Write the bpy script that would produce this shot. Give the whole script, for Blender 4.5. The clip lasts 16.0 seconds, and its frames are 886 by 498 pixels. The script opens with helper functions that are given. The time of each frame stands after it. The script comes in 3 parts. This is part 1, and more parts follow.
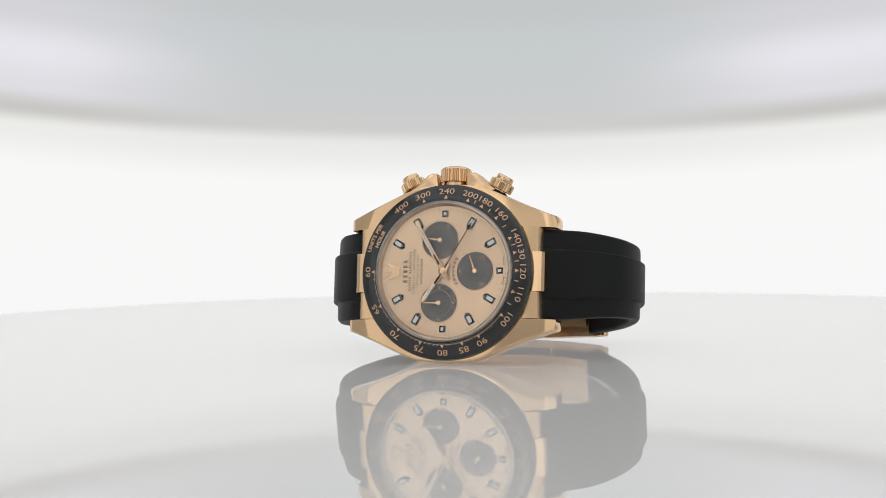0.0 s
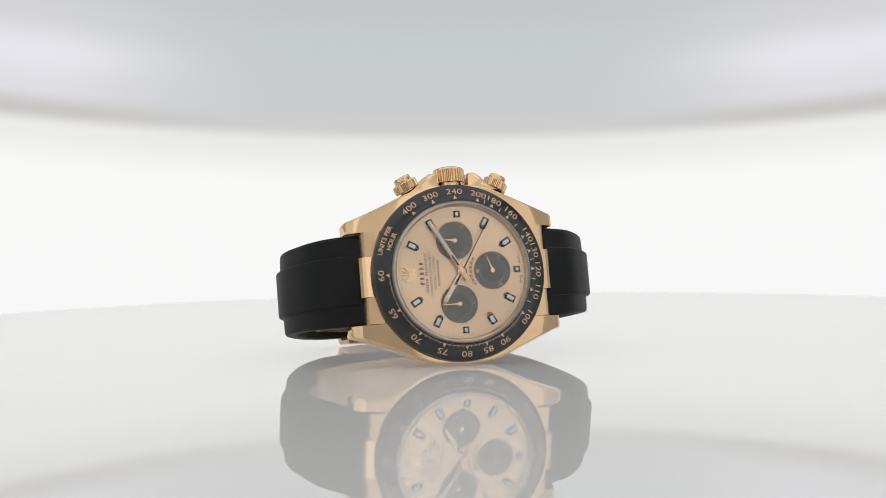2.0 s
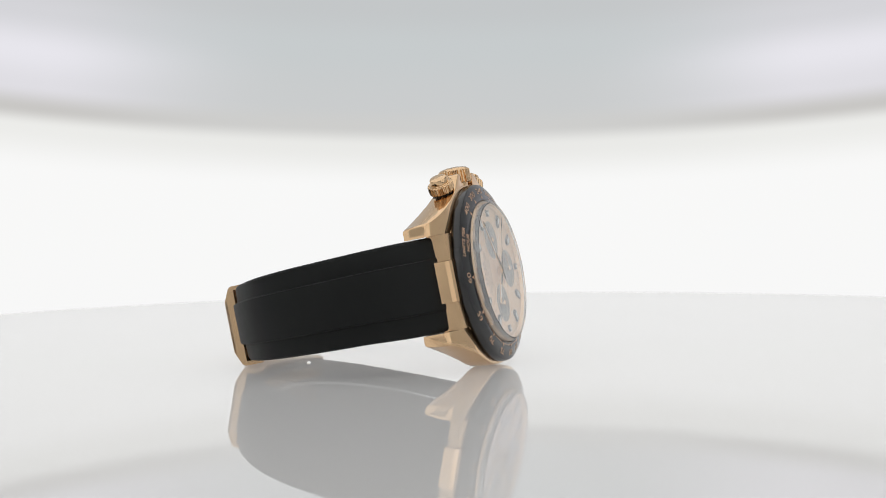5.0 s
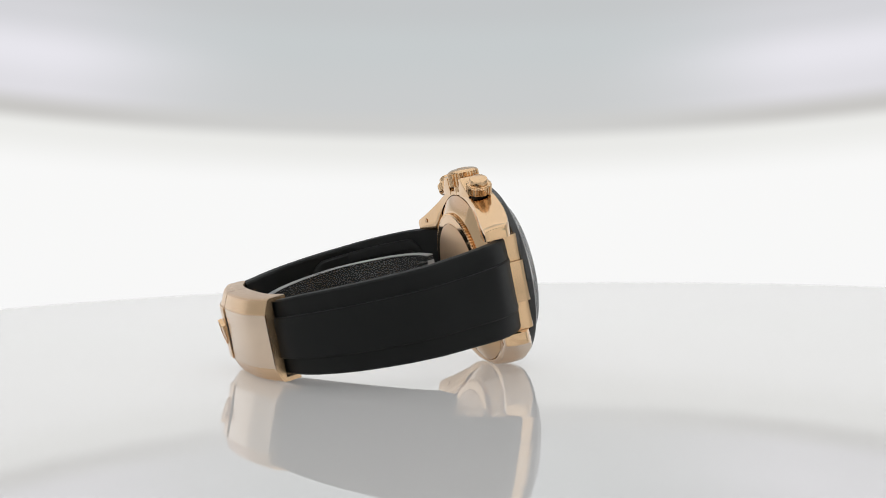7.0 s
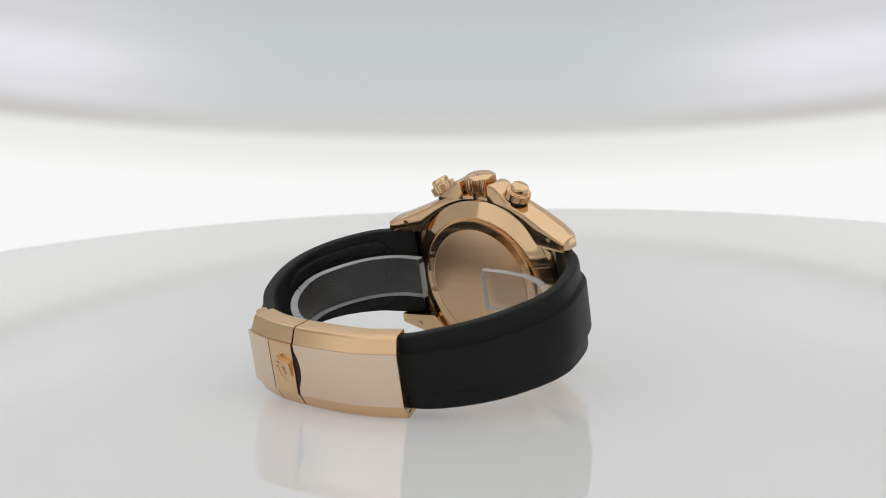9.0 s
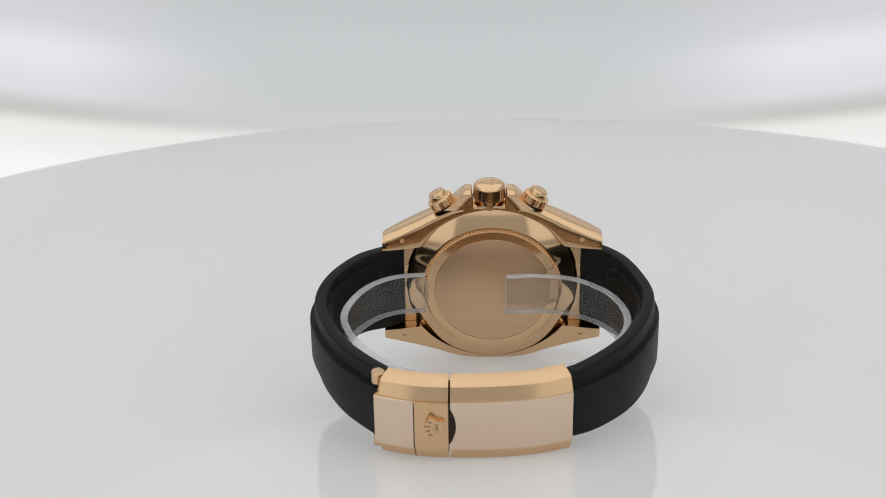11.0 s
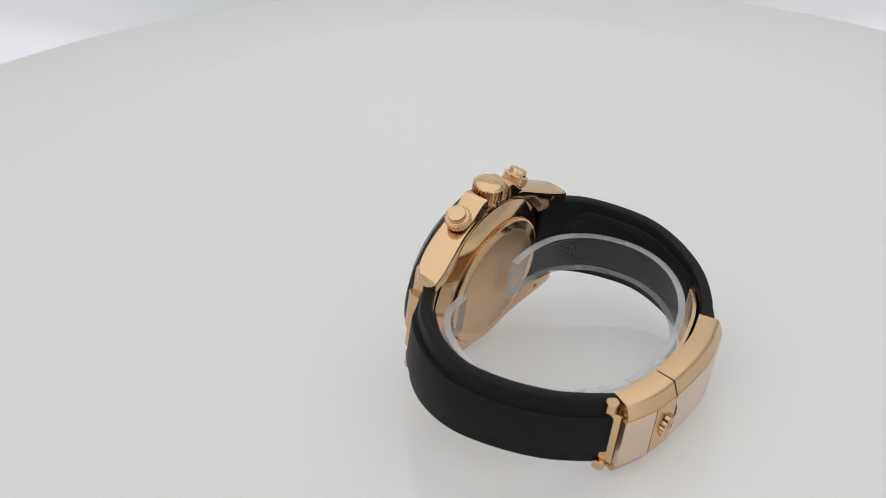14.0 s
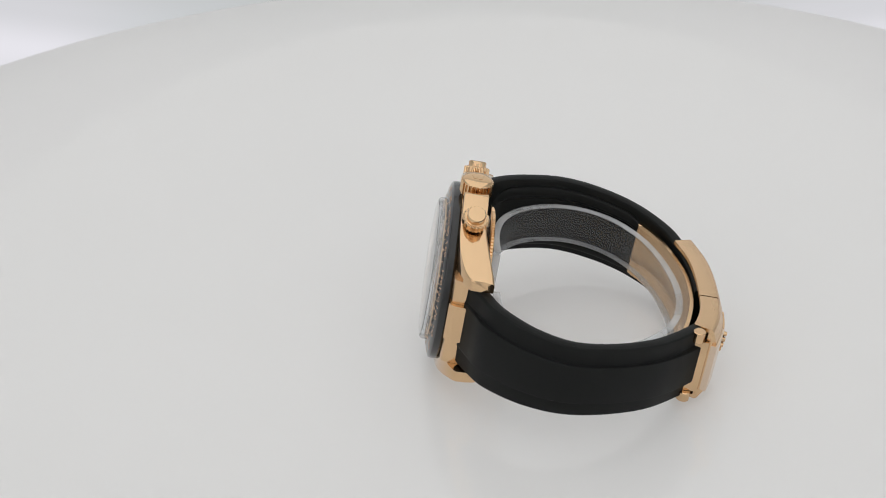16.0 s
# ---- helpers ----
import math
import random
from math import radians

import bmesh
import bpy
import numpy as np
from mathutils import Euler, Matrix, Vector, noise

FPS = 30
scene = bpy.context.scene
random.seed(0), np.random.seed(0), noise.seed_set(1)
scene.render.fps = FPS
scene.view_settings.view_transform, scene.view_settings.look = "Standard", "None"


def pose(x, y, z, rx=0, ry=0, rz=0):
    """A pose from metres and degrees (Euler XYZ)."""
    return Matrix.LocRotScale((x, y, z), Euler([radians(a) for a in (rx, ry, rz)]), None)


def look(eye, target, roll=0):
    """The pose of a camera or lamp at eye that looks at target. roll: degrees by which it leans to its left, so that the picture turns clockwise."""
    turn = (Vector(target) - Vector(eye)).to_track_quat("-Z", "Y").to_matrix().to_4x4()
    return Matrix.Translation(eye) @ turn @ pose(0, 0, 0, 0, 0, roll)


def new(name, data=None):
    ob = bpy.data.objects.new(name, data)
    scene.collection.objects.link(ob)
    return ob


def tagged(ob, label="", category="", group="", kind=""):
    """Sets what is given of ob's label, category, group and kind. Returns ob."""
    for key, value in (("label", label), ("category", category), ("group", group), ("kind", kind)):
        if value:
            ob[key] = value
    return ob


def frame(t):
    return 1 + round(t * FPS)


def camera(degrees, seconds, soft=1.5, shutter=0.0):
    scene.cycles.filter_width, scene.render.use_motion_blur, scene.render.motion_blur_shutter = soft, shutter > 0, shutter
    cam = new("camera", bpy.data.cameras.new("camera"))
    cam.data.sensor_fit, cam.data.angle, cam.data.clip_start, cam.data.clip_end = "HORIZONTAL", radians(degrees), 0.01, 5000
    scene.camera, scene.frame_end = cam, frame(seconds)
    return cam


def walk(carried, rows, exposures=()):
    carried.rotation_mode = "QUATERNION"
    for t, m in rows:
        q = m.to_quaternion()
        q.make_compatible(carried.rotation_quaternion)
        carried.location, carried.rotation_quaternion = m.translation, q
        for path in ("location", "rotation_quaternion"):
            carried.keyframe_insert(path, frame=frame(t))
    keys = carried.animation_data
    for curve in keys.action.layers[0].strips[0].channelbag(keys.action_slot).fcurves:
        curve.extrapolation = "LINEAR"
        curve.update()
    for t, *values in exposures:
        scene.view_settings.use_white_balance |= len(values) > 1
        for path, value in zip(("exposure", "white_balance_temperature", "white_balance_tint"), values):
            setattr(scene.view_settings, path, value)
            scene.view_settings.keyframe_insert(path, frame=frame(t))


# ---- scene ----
# the camera swings up on an arm round the turntable: seconds, eye (x, y, z), turn, tilt, lean in degrees
ARM = [
    (0.0, -0.0, -0.4211, 0.0461, 0.98, -2.844, -0.956),
    (6.5, -0.0, -0.4211, 0.0461, 0.98, -2.844, -0.956),
    (7.0, 0.0003, -0.4237, 0.0518, 0.871, -3.609, -1.256),
    (7.5, -0.0001, -0.4176, 0.0575, 0.834, -4.529, -1.469),
    (8.0, -0.0002, -0.4141, 0.0682, 0.867, -6.004, -1.529),
    (8.5, 0.0001, -0.4179, 0.085, 0.865, -8.155, -1.542),
    (9.0, 0.0002, -0.4163, 0.1023, 0.919, -10.464, -1.511),
    (9.2, -0.0, -0.4169, 0.1091, 0.932, -11.328, -1.507),
    (11.3, 0.0001, -0.3918, 0.1721, 0.772, -20.314, -1.517),
    (12.0, -0.0003, -0.3799, 0.1906, 0.776, -23.276, -1.484),
    (12.5, 0.0, -0.3716, 0.2024, 0.77, -25.218, -1.463),
    (13.0, -0.0002, -0.364, 0.2147, 0.759, -27.19, -1.501),
    (13.5, -0.0, -0.3548, 0.2277, 0.75, -29.382, -1.599),
    (14.0, -0.0001, -0.3476, 0.2355, 0.735, -30.824, -1.814),
    (14.6, 0.0004, -0.3481, 0.2393, 0.815, -31.17, -2.033),
    (16.0, 0.0004, -0.3481, 0.2393, 0.815, -31.17, -2.033),
]
# how far the turntable has turned, counter-clockwise from above: seconds, degrees
TURN = [(0, -22.31), (1.3, -0.00), (2.7, 24.05), (4.2, 52.11), (6.4, 91.72), (7, 102.61), (7.5, 111.58), (8, 119.70), (8.5, 128.20), (9.2, 139.86), (11.3, 179.62), (12.5, 200.86), (13.5, 218.69), (14.5, 236.19), (15.2, 248.95), (16, 263.08)]

def aim(x, y, z, turn, tilt, lean):
    return pose(x, y, z, 0, 0, turn) @ pose(0, 0, 0, 90 + tilt, 0, 0) @ pose(0, 0, 0, 0, 0, lean)


cam = camera(26.253, 16.0, soft=0.5)
cam.data.dof.use_dof, cam.data.dof.focus_distance, cam.data.dof.aperture_fstop = True, 0.42, 40.0
walk(cam, [(r[0], aim(*r[1:])) for r in ARM])

DISC = 0.2090          # radius of the turntable
LOCAL = Matrix(((-0.03107, -0.99514, 0.09348, -0.00474), (0.18148, -0.09758, -0.97854, -0.00664), (0.9829, -0.01344, 0.18363, 0.02045), (0.0, 0.0, 0.0, 1.0)))   # watch space (dial plane, x to 3 h, y to 12 h) to the turntable's space at 1.3 s

# ---------------------------------------------------------------- light
world = bpy.data.worlds.new("world")
scene.world = world
world.use_nodes = True
world.node_tree.nodes["Background"].inputs[0].default_value = (0.9, 0.95, 1.0, 1)
world.node_tree.nodes["Background"].inputs[1].default_value = 0.3


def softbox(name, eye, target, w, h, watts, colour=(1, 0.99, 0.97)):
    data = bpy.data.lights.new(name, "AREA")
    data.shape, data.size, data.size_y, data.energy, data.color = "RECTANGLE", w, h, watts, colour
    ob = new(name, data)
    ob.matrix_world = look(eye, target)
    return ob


softbox("softbox_top", (0, 0.0, 1.24), (0, 0.001, 0), 2.3, 2.3, 11.5)
softbox("softbox_side", (-0.80, -0.70, 0.40), (0, 0, 0.05), 1.0, 1.0, 1.6)
softbox("softbox_side", (0.80, -0.70, 0.40), (0, 0, 0.05), 1.0, 1.0, 1.6)
under = bpy.data.lights.new("table_lamp", "AREA")
under.shape, under.size, under.energy, under.color = "DISK", 0.415, 0.182, (1, 0.99, 0.98)
new("table_lamp", under).matrix_world = look((0, 0, -0.015), (0, 0.0001, 0.1))
# Unseen lamp, added so upward gold faces have something bright to mirror.
softbox("unseen_back_fill", (0, 1.30, 0.78), (0, 0, 0.02), 2.2, 1.0, 2.2)
softbox("softbox_front", (0, -1.15, 0.75), (0, 0, 0.02), 1.6, 0.8, 1.4)


# ---------------------------------------------------------------- materials
def material(name, colour, rough=0.5, metal=0.0, ior=1.5, grain=0.0, grain_scale=400.0, stretch=(1, 1, 1),
             bump=0.0, rough_var=0.0, coat=0.0, transmission=0.0):
    m = bpy.data.materials.new(name)
    m.use_nodes = True
    nt = m.node_tree
    b = nt.nodes["Principled BSDF"]
    b.inputs["Base Color"].default_value = (*colour, 1)
    b.inputs["Roughness"].default_value = rough
    b.inputs["Metallic"].default_value = metal
    b.inputs["IOR"].default_value = ior
    b.inputs["Coat Weight"].default_value = coat
    b.inputs["Transmission Weight"].default_value = transmission
    if grain or bump or rough_var:
        tc = nt.nodes.new("ShaderNodeTexCoord")
        mp = nt.nodes.new("ShaderNodeMapping")
        mp.inputs["Scale"].default_value = stretch
        nt.links.new(tc.outputs["Object"], mp.inputs["Vector"])
        fine = nt.nodes.new("ShaderNodeTexNoise")
        fine.inputs["Scale"].default_value = grain_scale
        fine.inputs["Detail"].default_value = 4
        nt.links.new(mp.outputs[0], fine.inputs["Vector"])
        broad = nt.nodes.new("ShaderNodeTexNoise")
        broad.inputs["Scale"].default_value = grain_scale * 0.08
        nt.links.new(tc.outputs["Object"], broad.inputs["Vector"])
        both = nt.nodes.new("ShaderNodeMath")
        both.operation = "MULTIPLY_ADD"
        both.inputs[1].default_value = 0.5
        half = nt.nodes.new("ShaderNodeMath")
        half.operation = "MULTIPLY"
        half.inputs[1].default_value = 0.5
        nt.links.new(broad.outputs[0], half.inputs[0])
        nt.links.new(fine.outputs[0], both.inputs[0])
        nt.links.new(half.outputs[0], both.inputs[2])
        if grain:
            mix = nt.nodes.new("ShaderNodeMixRGB")
            mix.inputs[1].default_value = (*[c * (1 - grain) for c in colour], 1)
            mix.inputs[2].default_value = (*[min(1, c * (1 + grain)) for c in colour], 1)
            nt.links.new(both.outputs[0], mix.inputs[0])
            nt.links.new(mix.outputs[0], b.inputs["Base Color"])
        if rough_var:
            mr = nt.nodes.new("ShaderNodeMapRange")
            mr.inputs[1].default_value, mr.inputs[2].default_value = 0.3, 0.7
            mr.inputs[3].default_value, mr.inputs[4].default_value = max(0.0, rough - rough_var), rough + rough_var
            nt.links.new(both.outputs[0], mr.inputs[0])
            nt.links.new(mr.outputs[0], b.inputs["Roughness"])
        if bump:
            bp = nt.nodes.new("ShaderNodeBump")
            bp.inputs["Strength"].default_value = bump
            bp.inputs["Distance"].default_value = 0.00005
            nt.links.new(fine.outputs[0], bp.inputs["Height"])
            nt.links.new(bp.outputs[0], b.inputs["Normal"])
    return m


GOLD = (0.70, 0.478, 0.282)
gold_polish = material("polished_gold", GOLD, 0.10, 1.0, rough_var=0.02, grain_scale=300)
gold_brush = material("brushed_gold", GOLD, 0.26, 1.0, grain=0.03, grain_scale=900, stretch=(1, 0.05, 1), rough_var=0.02)
gold_film = material("polished_gold_under_film", (0.74, 0.585, 0.45), 0.22, 1.0, rough_var=0.05, grain_scale=300)
gold_back = material("brushed_caseback_gold", (0.66, 0.455, 0.285), 0.40, 1.0, grain=0.16, grain_scale=900, stretch=(1, 0.03, 1), bump=0.12, rough_var=0.06)
dial_gold = material("champagne_dial", (0.67, 0.475, 0.308), 0.33, 1.0, grain=0.03, grain_scale=3000, bump=0.03)
tangent = dial_gold.node_tree.nodes.new("ShaderNodeTangent")
tangent.direction_type, tangent.axis = "RADIAL", "Z"
dial_gold.node_tree.links.new(tangent.outputs[0], dial_gold.node_tree.nodes["Principled BSDF"].inputs["Tangent"])
dial_gold.node_tree.nodes["Principled BSDF"].inputs["Anisotropic"].default_value = 0.65
rose_print = material("rose_gold_numeral", (0.62, 0.39, 0.25), 0.4, 0.6)
ceramic = material("black_ceramic", (0.014, 0.014, 0.015), 0.12, 0.0, ior=1.55, rough_var=0.03, grain_scale=300)
black_dial = material("black_subdial", (0.042, 0.040, 0.039), 0.30, 0.0, grain=0.15, grain_scale=3000)
dark_edge = material("blackened_marker_rim", (0.012, 0.011, 0.010), 0.25, 0.4)
# Shade inside the clasp's thumb notch, given as a flat dark colour.
recess_shade = material("painted_recess_shade", (0.030, 0.016, 0.010), 0.7, 0.0, ior=1.3)
lume = material("white_lume", (0.66, 0.68, 0.67), 0.6, grain=0.03, grain_scale=3000)
print_dark = material("dark_brown_print", (0.20, 0.13, 0.08), 0.6)
print_pale = material("pale_gold_print", (0.62, 0.46, 0.32), 0.5)
rubber = material("black_rubber", (0.0065, 0.0072, 0.0070), 0.50, 0.0, ior=1.26, grain=0.08, grain_scale=500, bump=0.01, rough_var=0.04)
glass = material("sapphire_glass", (1, 1, 1), 0.0, 0.0, ior=1.45, transmission=1.0)



def light_table():
    """Opal acrylic: half of the light is scattered back, half comes through from the lamp below; a clear gloss on top."""
    m = bpy.data.materials.new("opal_acrylic")
    m.use_nodes = True
    nt = m.node_tree
    for n in list(nt.nodes):
        nt.nodes.remove(n)
    out = nt.nodes.new("ShaderNodeOutputMaterial")
    back = nt.nodes.new("ShaderNodeBsdfDiffuse")
    thru = nt.nodes.new("ShaderNodeBsdfTranslucent")
    gloss = nt.nodes.new("ShaderNodeBsdfGlossy")
    fres = nt.nodes.new("ShaderNodeFresnel")
    tc = nt.nodes.new("ShaderNodeTexCoord")
    cloud = nt.nodes.new("ShaderNodeTexNoise")
    cloud.inputs["Scale"].default_value = 9
    nt.links.new(tc.outputs["Object"], cloud.inputs["Vector"])
    tint = nt.nodes.new("ShaderNodeMixRGB")
    tint.inputs[1].default_value, tint.inputs[2].default_value = (0.440, 0.438, 0.435, 1), (0.455, 0.452, 0.450, 1)
    nt.links.new(cloud.outputs[0], tint.inputs[0])
    nt.links.new(tint.outputs[0], back.inputs[0])
    nt.links.new(tint.outputs[0], thru.inputs[0])
    gloss.inputs["Color"].default_value = (1, 1, 1, 1)
    gloss.inputs["Roughness"].default_value = 0.004
    fres.inputs["IOR"].default_value = 1.52
    both = nt.nodes.new("ShaderNodeAddShader")
    mix = nt.nodes.new("ShaderNodeMixShader")
    nt.links.new(back.outputs[0], both.inputs[0])
    nt.links.new(thru.outputs[0], both.inputs[1])
    nt.links.new(fres.outputs[0], mix.inputs[0])
    nt.links.new(both.outputs[0], mix.inputs[1])
    nt.links.new(gloss.outputs[0], mix.inputs[2])
    nt.links.new(mix.outputs[0], out.inputs[0])
    return m


acrylic = light_table()


def clear_sheet(name, milk):
    """Thin clear plastic: mostly see-through, a little milky, glossy on top."""
    m = bpy.data.materials.new(name)
    m.use_nodes = True
    nt = m.node_tree
    for n in list(nt.nodes):
        nt.nodes.remove(n)
    out = nt.nodes.new("ShaderNodeOutputMaterial")
    clear = nt.nodes.new("ShaderNodeBsdfTransparent")
    clear.inputs[0].default_value = (0.95, 0.955, 0.96, 1)
    white = nt.nodes.new("ShaderNodeBsdfDiffuse")
    white.inputs[0].default_value = (0.80, 0.81, 0.82, 1)
    gloss = nt.nodes.new("ShaderNodeBsdfGlossy")
    gloss.inputs["Roughness"].default_value = 0.34
    facing = nt.nodes.new("ShaderNodeLayerWeight")
    facing.inputs["Blend"].default_value = 0.18
    sheen = nt.nodes.new("ShaderNodeMath")
    sheen.operation = "MULTIPLY_ADD"
    sheen.inputs[1].default_value, sheen.inputs[2].default_value = 0.14, 0.012
    nt.links.new(facing.outputs["Facing"], sheen.inputs[0])
    tc = nt.nodes.new("ShaderNodeTexCoord")
    scuff = nt.nodes.new("ShaderNodeTexNoise")
    scuff.inputs["Scale"].default_value = 70
    nt.links.new(tc.outputs["Object"], scuff.inputs["Vector"])
    level = nt.nodes.new("ShaderNodeMapRange")
    level.inputs[1].default_value, level.inputs[2].default_value = 0.3, 0.7
    level.inputs[3].default_value, level.inputs[4].default_value = milk * 0.6, milk * 1.4
    nt.links.new(scuff.outputs[0], level.inputs[0])
    base = nt.nodes.new("ShaderNodeMixShader")
    nt.links.new(level.outputs[0], base.inputs[0])
    nt.links.new(clear.outputs[0], base.inputs[1])
    nt.links.new(white.outputs[0], base.inputs[2])
    top = nt.nodes.new("ShaderNodeMixShader")
    nt.links.new(sheen.outputs[0], top.inputs[0])
    nt.links.new(base.outputs[0], top.inputs[1])
    nt.links.new(gloss.outputs[0], top.inputs[2])
    nt.links.new(top.outputs[0], out.inputs[0])
    return m


plastic = clear_sheet("clear_plastic", 0.022)
# Extra white stands for light that the clear plastic guides to its edges.
plastic_edge = clear_sheet("painted_bright_edge", 0.30)
glass_rim = clear_sheet("glass_rim", 0.22)
wall_white = material("white_wall_paint", (0.78, 0.79, 0.80), 0.7, grain=0.02, grain_scale=20)
base_grey = material("grey_base_metal", (0.45, 0.46, 0.47), 0.4, 0.3, rough_var=0.05, grain_scale=30)


def backdrop_material():
    """A backlit diffuser: even white below; greyer hood and two brighter ends painted into the emission."""
    m = bpy.data.materials.new("diffuser_painted_glow")
    m.use_nodes = True
    nt = m.node_tree
    for n in list(nt.nodes):
        nt.nodes.remove(n)
    out = nt.nodes.new("ShaderNodeOutputMaterial")
    em = nt.nodes.new("ShaderNodeEmission")
    nt.links.new(em.outputs[0], out.inputs[0])
    tc = nt.nodes.new("ShaderNodeTexCoord")
    sep = nt.nodes.new("ShaderNodeSeparateXYZ")
    nt.links.new(tc.outputs["Object"], sep.inputs[0])

    def math_node(op, a, b=None):
        n = nt.nodes.new("ShaderNodeMath")
        n.operation = op
        for i, v in enumerate((a, b)):
            if v is None:
                continue
            if isinstance(v, (int, float)):
                n.inputs[i].default_value = v
            else:
                nt.links.new(v, n.inputs[i])
        return n.outputs[0]

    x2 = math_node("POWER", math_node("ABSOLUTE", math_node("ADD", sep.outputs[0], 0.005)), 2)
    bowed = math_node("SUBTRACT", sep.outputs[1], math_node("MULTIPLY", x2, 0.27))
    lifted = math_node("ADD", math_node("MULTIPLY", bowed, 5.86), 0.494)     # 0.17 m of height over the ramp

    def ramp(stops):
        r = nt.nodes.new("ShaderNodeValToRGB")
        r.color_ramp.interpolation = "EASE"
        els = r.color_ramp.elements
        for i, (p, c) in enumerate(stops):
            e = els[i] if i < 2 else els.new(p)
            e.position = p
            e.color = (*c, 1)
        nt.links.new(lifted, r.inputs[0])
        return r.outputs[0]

    # These emission colours draw the hood's dim edge, soft falloff and bright ends.
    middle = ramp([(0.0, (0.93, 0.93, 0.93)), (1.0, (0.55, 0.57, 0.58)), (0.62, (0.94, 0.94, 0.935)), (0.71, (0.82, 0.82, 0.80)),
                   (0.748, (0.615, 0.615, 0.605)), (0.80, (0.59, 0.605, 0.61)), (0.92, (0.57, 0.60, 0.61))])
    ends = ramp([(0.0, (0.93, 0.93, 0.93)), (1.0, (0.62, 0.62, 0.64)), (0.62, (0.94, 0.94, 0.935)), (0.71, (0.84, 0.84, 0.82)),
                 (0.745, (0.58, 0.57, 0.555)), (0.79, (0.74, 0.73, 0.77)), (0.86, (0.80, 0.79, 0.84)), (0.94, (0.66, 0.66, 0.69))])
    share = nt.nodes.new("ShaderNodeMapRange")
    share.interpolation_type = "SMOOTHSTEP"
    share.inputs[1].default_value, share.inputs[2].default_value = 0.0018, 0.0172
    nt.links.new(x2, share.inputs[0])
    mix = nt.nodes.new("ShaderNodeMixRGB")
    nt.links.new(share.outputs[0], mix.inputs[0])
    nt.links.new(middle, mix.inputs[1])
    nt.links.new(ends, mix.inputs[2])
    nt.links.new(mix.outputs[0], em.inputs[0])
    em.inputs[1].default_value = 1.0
    return m


diffuser = backdrop_material()


# ---------------------------------------------------------------- mesh helpers (millimetres in, metres out)
def finish(bm, name, mat, sharp=32, scale=0.001):
    bmesh.ops.remove_doubles(bm, verts=bm.verts, dist=1e-5)
    bmesh.ops.recalc_face_normals(bm, faces=bm.faces)
    me = bpy.data.meshes.new(name)
    bm.to_mesh(me)
    bm.free()
    me.transform(Matrix.Diagonal((scale, scale, scale, 1)))
    me.materials.append(mat)
    for p in me.polygons:
        p.use_smooth = True
    me.set_sharp_from_angle(angle=radians(sharp))
    return me


def part(name, bm, mat, parent, label="", sharp=32, at=None):
    me = bm if isinstance(bm, bpy.types.Mesh) else finish(bm, name, mat, sharp)
    ob = new(name, me)
    ob.parent = parent
    if parent.type == "EMPTY":
        ob.matrix_basis = LOCAL
    elif at is not None:
        ob.matrix_basis = at
    return tagged(ob, label=label)


def revolve(profile, n=96, closed=True, bm=None, m=None):
    """Turn (r, z) points round z; m moves the result."""
    bm = bm or bmesh.new()
    rings = []
    for r, z in profile:
        if r < 1e-6:
            v = bm.verts.new((0, 0, z))
            rings.append([v] * n)
        else:
            rings.append([bm.verts.new((r * math.cos(2 * math.pi * i / n), r * math.sin(2 * math.pi * i / n), z)) for i in range(n)])
    pairs = list(zip(rings, rings[1:])) + ([(rings[-1], rings[0])] if closed else [])
    for a, b in pairs:
        for i in range(n):
            j = (i + 1) % n
            vs = []
            for v in (a[i], a[j], b[j], b[i]):
                if v not in vs:
                    vs.append(v)
            if len(vs) > 2:
                bm.faces.new(vs)
    if m is not None:
        bmesh.ops.transform(bm, matrix=m, verts=list({v for r in rings for v in r}))
    return bm


def gear(r_in, r_out, teeth, z0, z1, chamfer=0.25, m=None):
    """A fluted cylinder along z."""
    bm = bmesh.new()
    levels = [(z0, -chamfer), (z0 + chamfer, 0), (z1 - chamfer, 0), (z1, -chamfer)]
    rings = []
    n = teeth * 4
    for z, d in levels:
        ring = []
        for i in range(n):
            r = (r_out if i % 4 in (0, 1) else r_in) + d
            a = 2 * math.pi * i / n
            ring.append(bm.verts.new((r * math.cos(a), r * math.sin(a), z)))
        rings.append(ring)
    for a, b in zip(rings, rings[1:]):
        for i in range(n):
            j = (i + 1) % n
            bm.faces.new((a[i], a[j], b[j], b[i]))
    bm.faces.new(rings[0])
    bm.faces.new(rings[-1])
    if m is not None:
        bmesh.ops.transform(bm, matrix=m, verts=bm.verts)
    return bm


def prism(outline, z0, z1, m=None, bevel=0.0, bm=None):
    """Extrude an outline in x, y from z0 to z1."""
    bm = bm or bmesh.new()
    low = [bm.verts.new((x, y, z0)) for x, y in outline]
    top = [bm.verts.new((x, y, z1)) for x, y in outline]
    n = len(outline)
    for i in range(n):
        j = (i + 1) % n
        bm.faces.new((low[i], low[j], top[j], top[i]))
    bm.faces.new(low[::-1])
    cap = bm.faces.new(top)
    if bevel:
        bmesh.ops.bevel(bm, geom=list(cap.edges), offset=bevel, segments=2, affect="EDGES", profile=0.5)
    if m is not None:
        bmesh.ops.transform(bm, matrix=m, verts=bm.verts)
    return bm


def merge(bm, other):
    me = bpy.data.meshes.new("tmp")
    other.to_mesh(me)
    other.free()
    bm.from_mesh(me)
    bpy.data.meshes.remove(me)


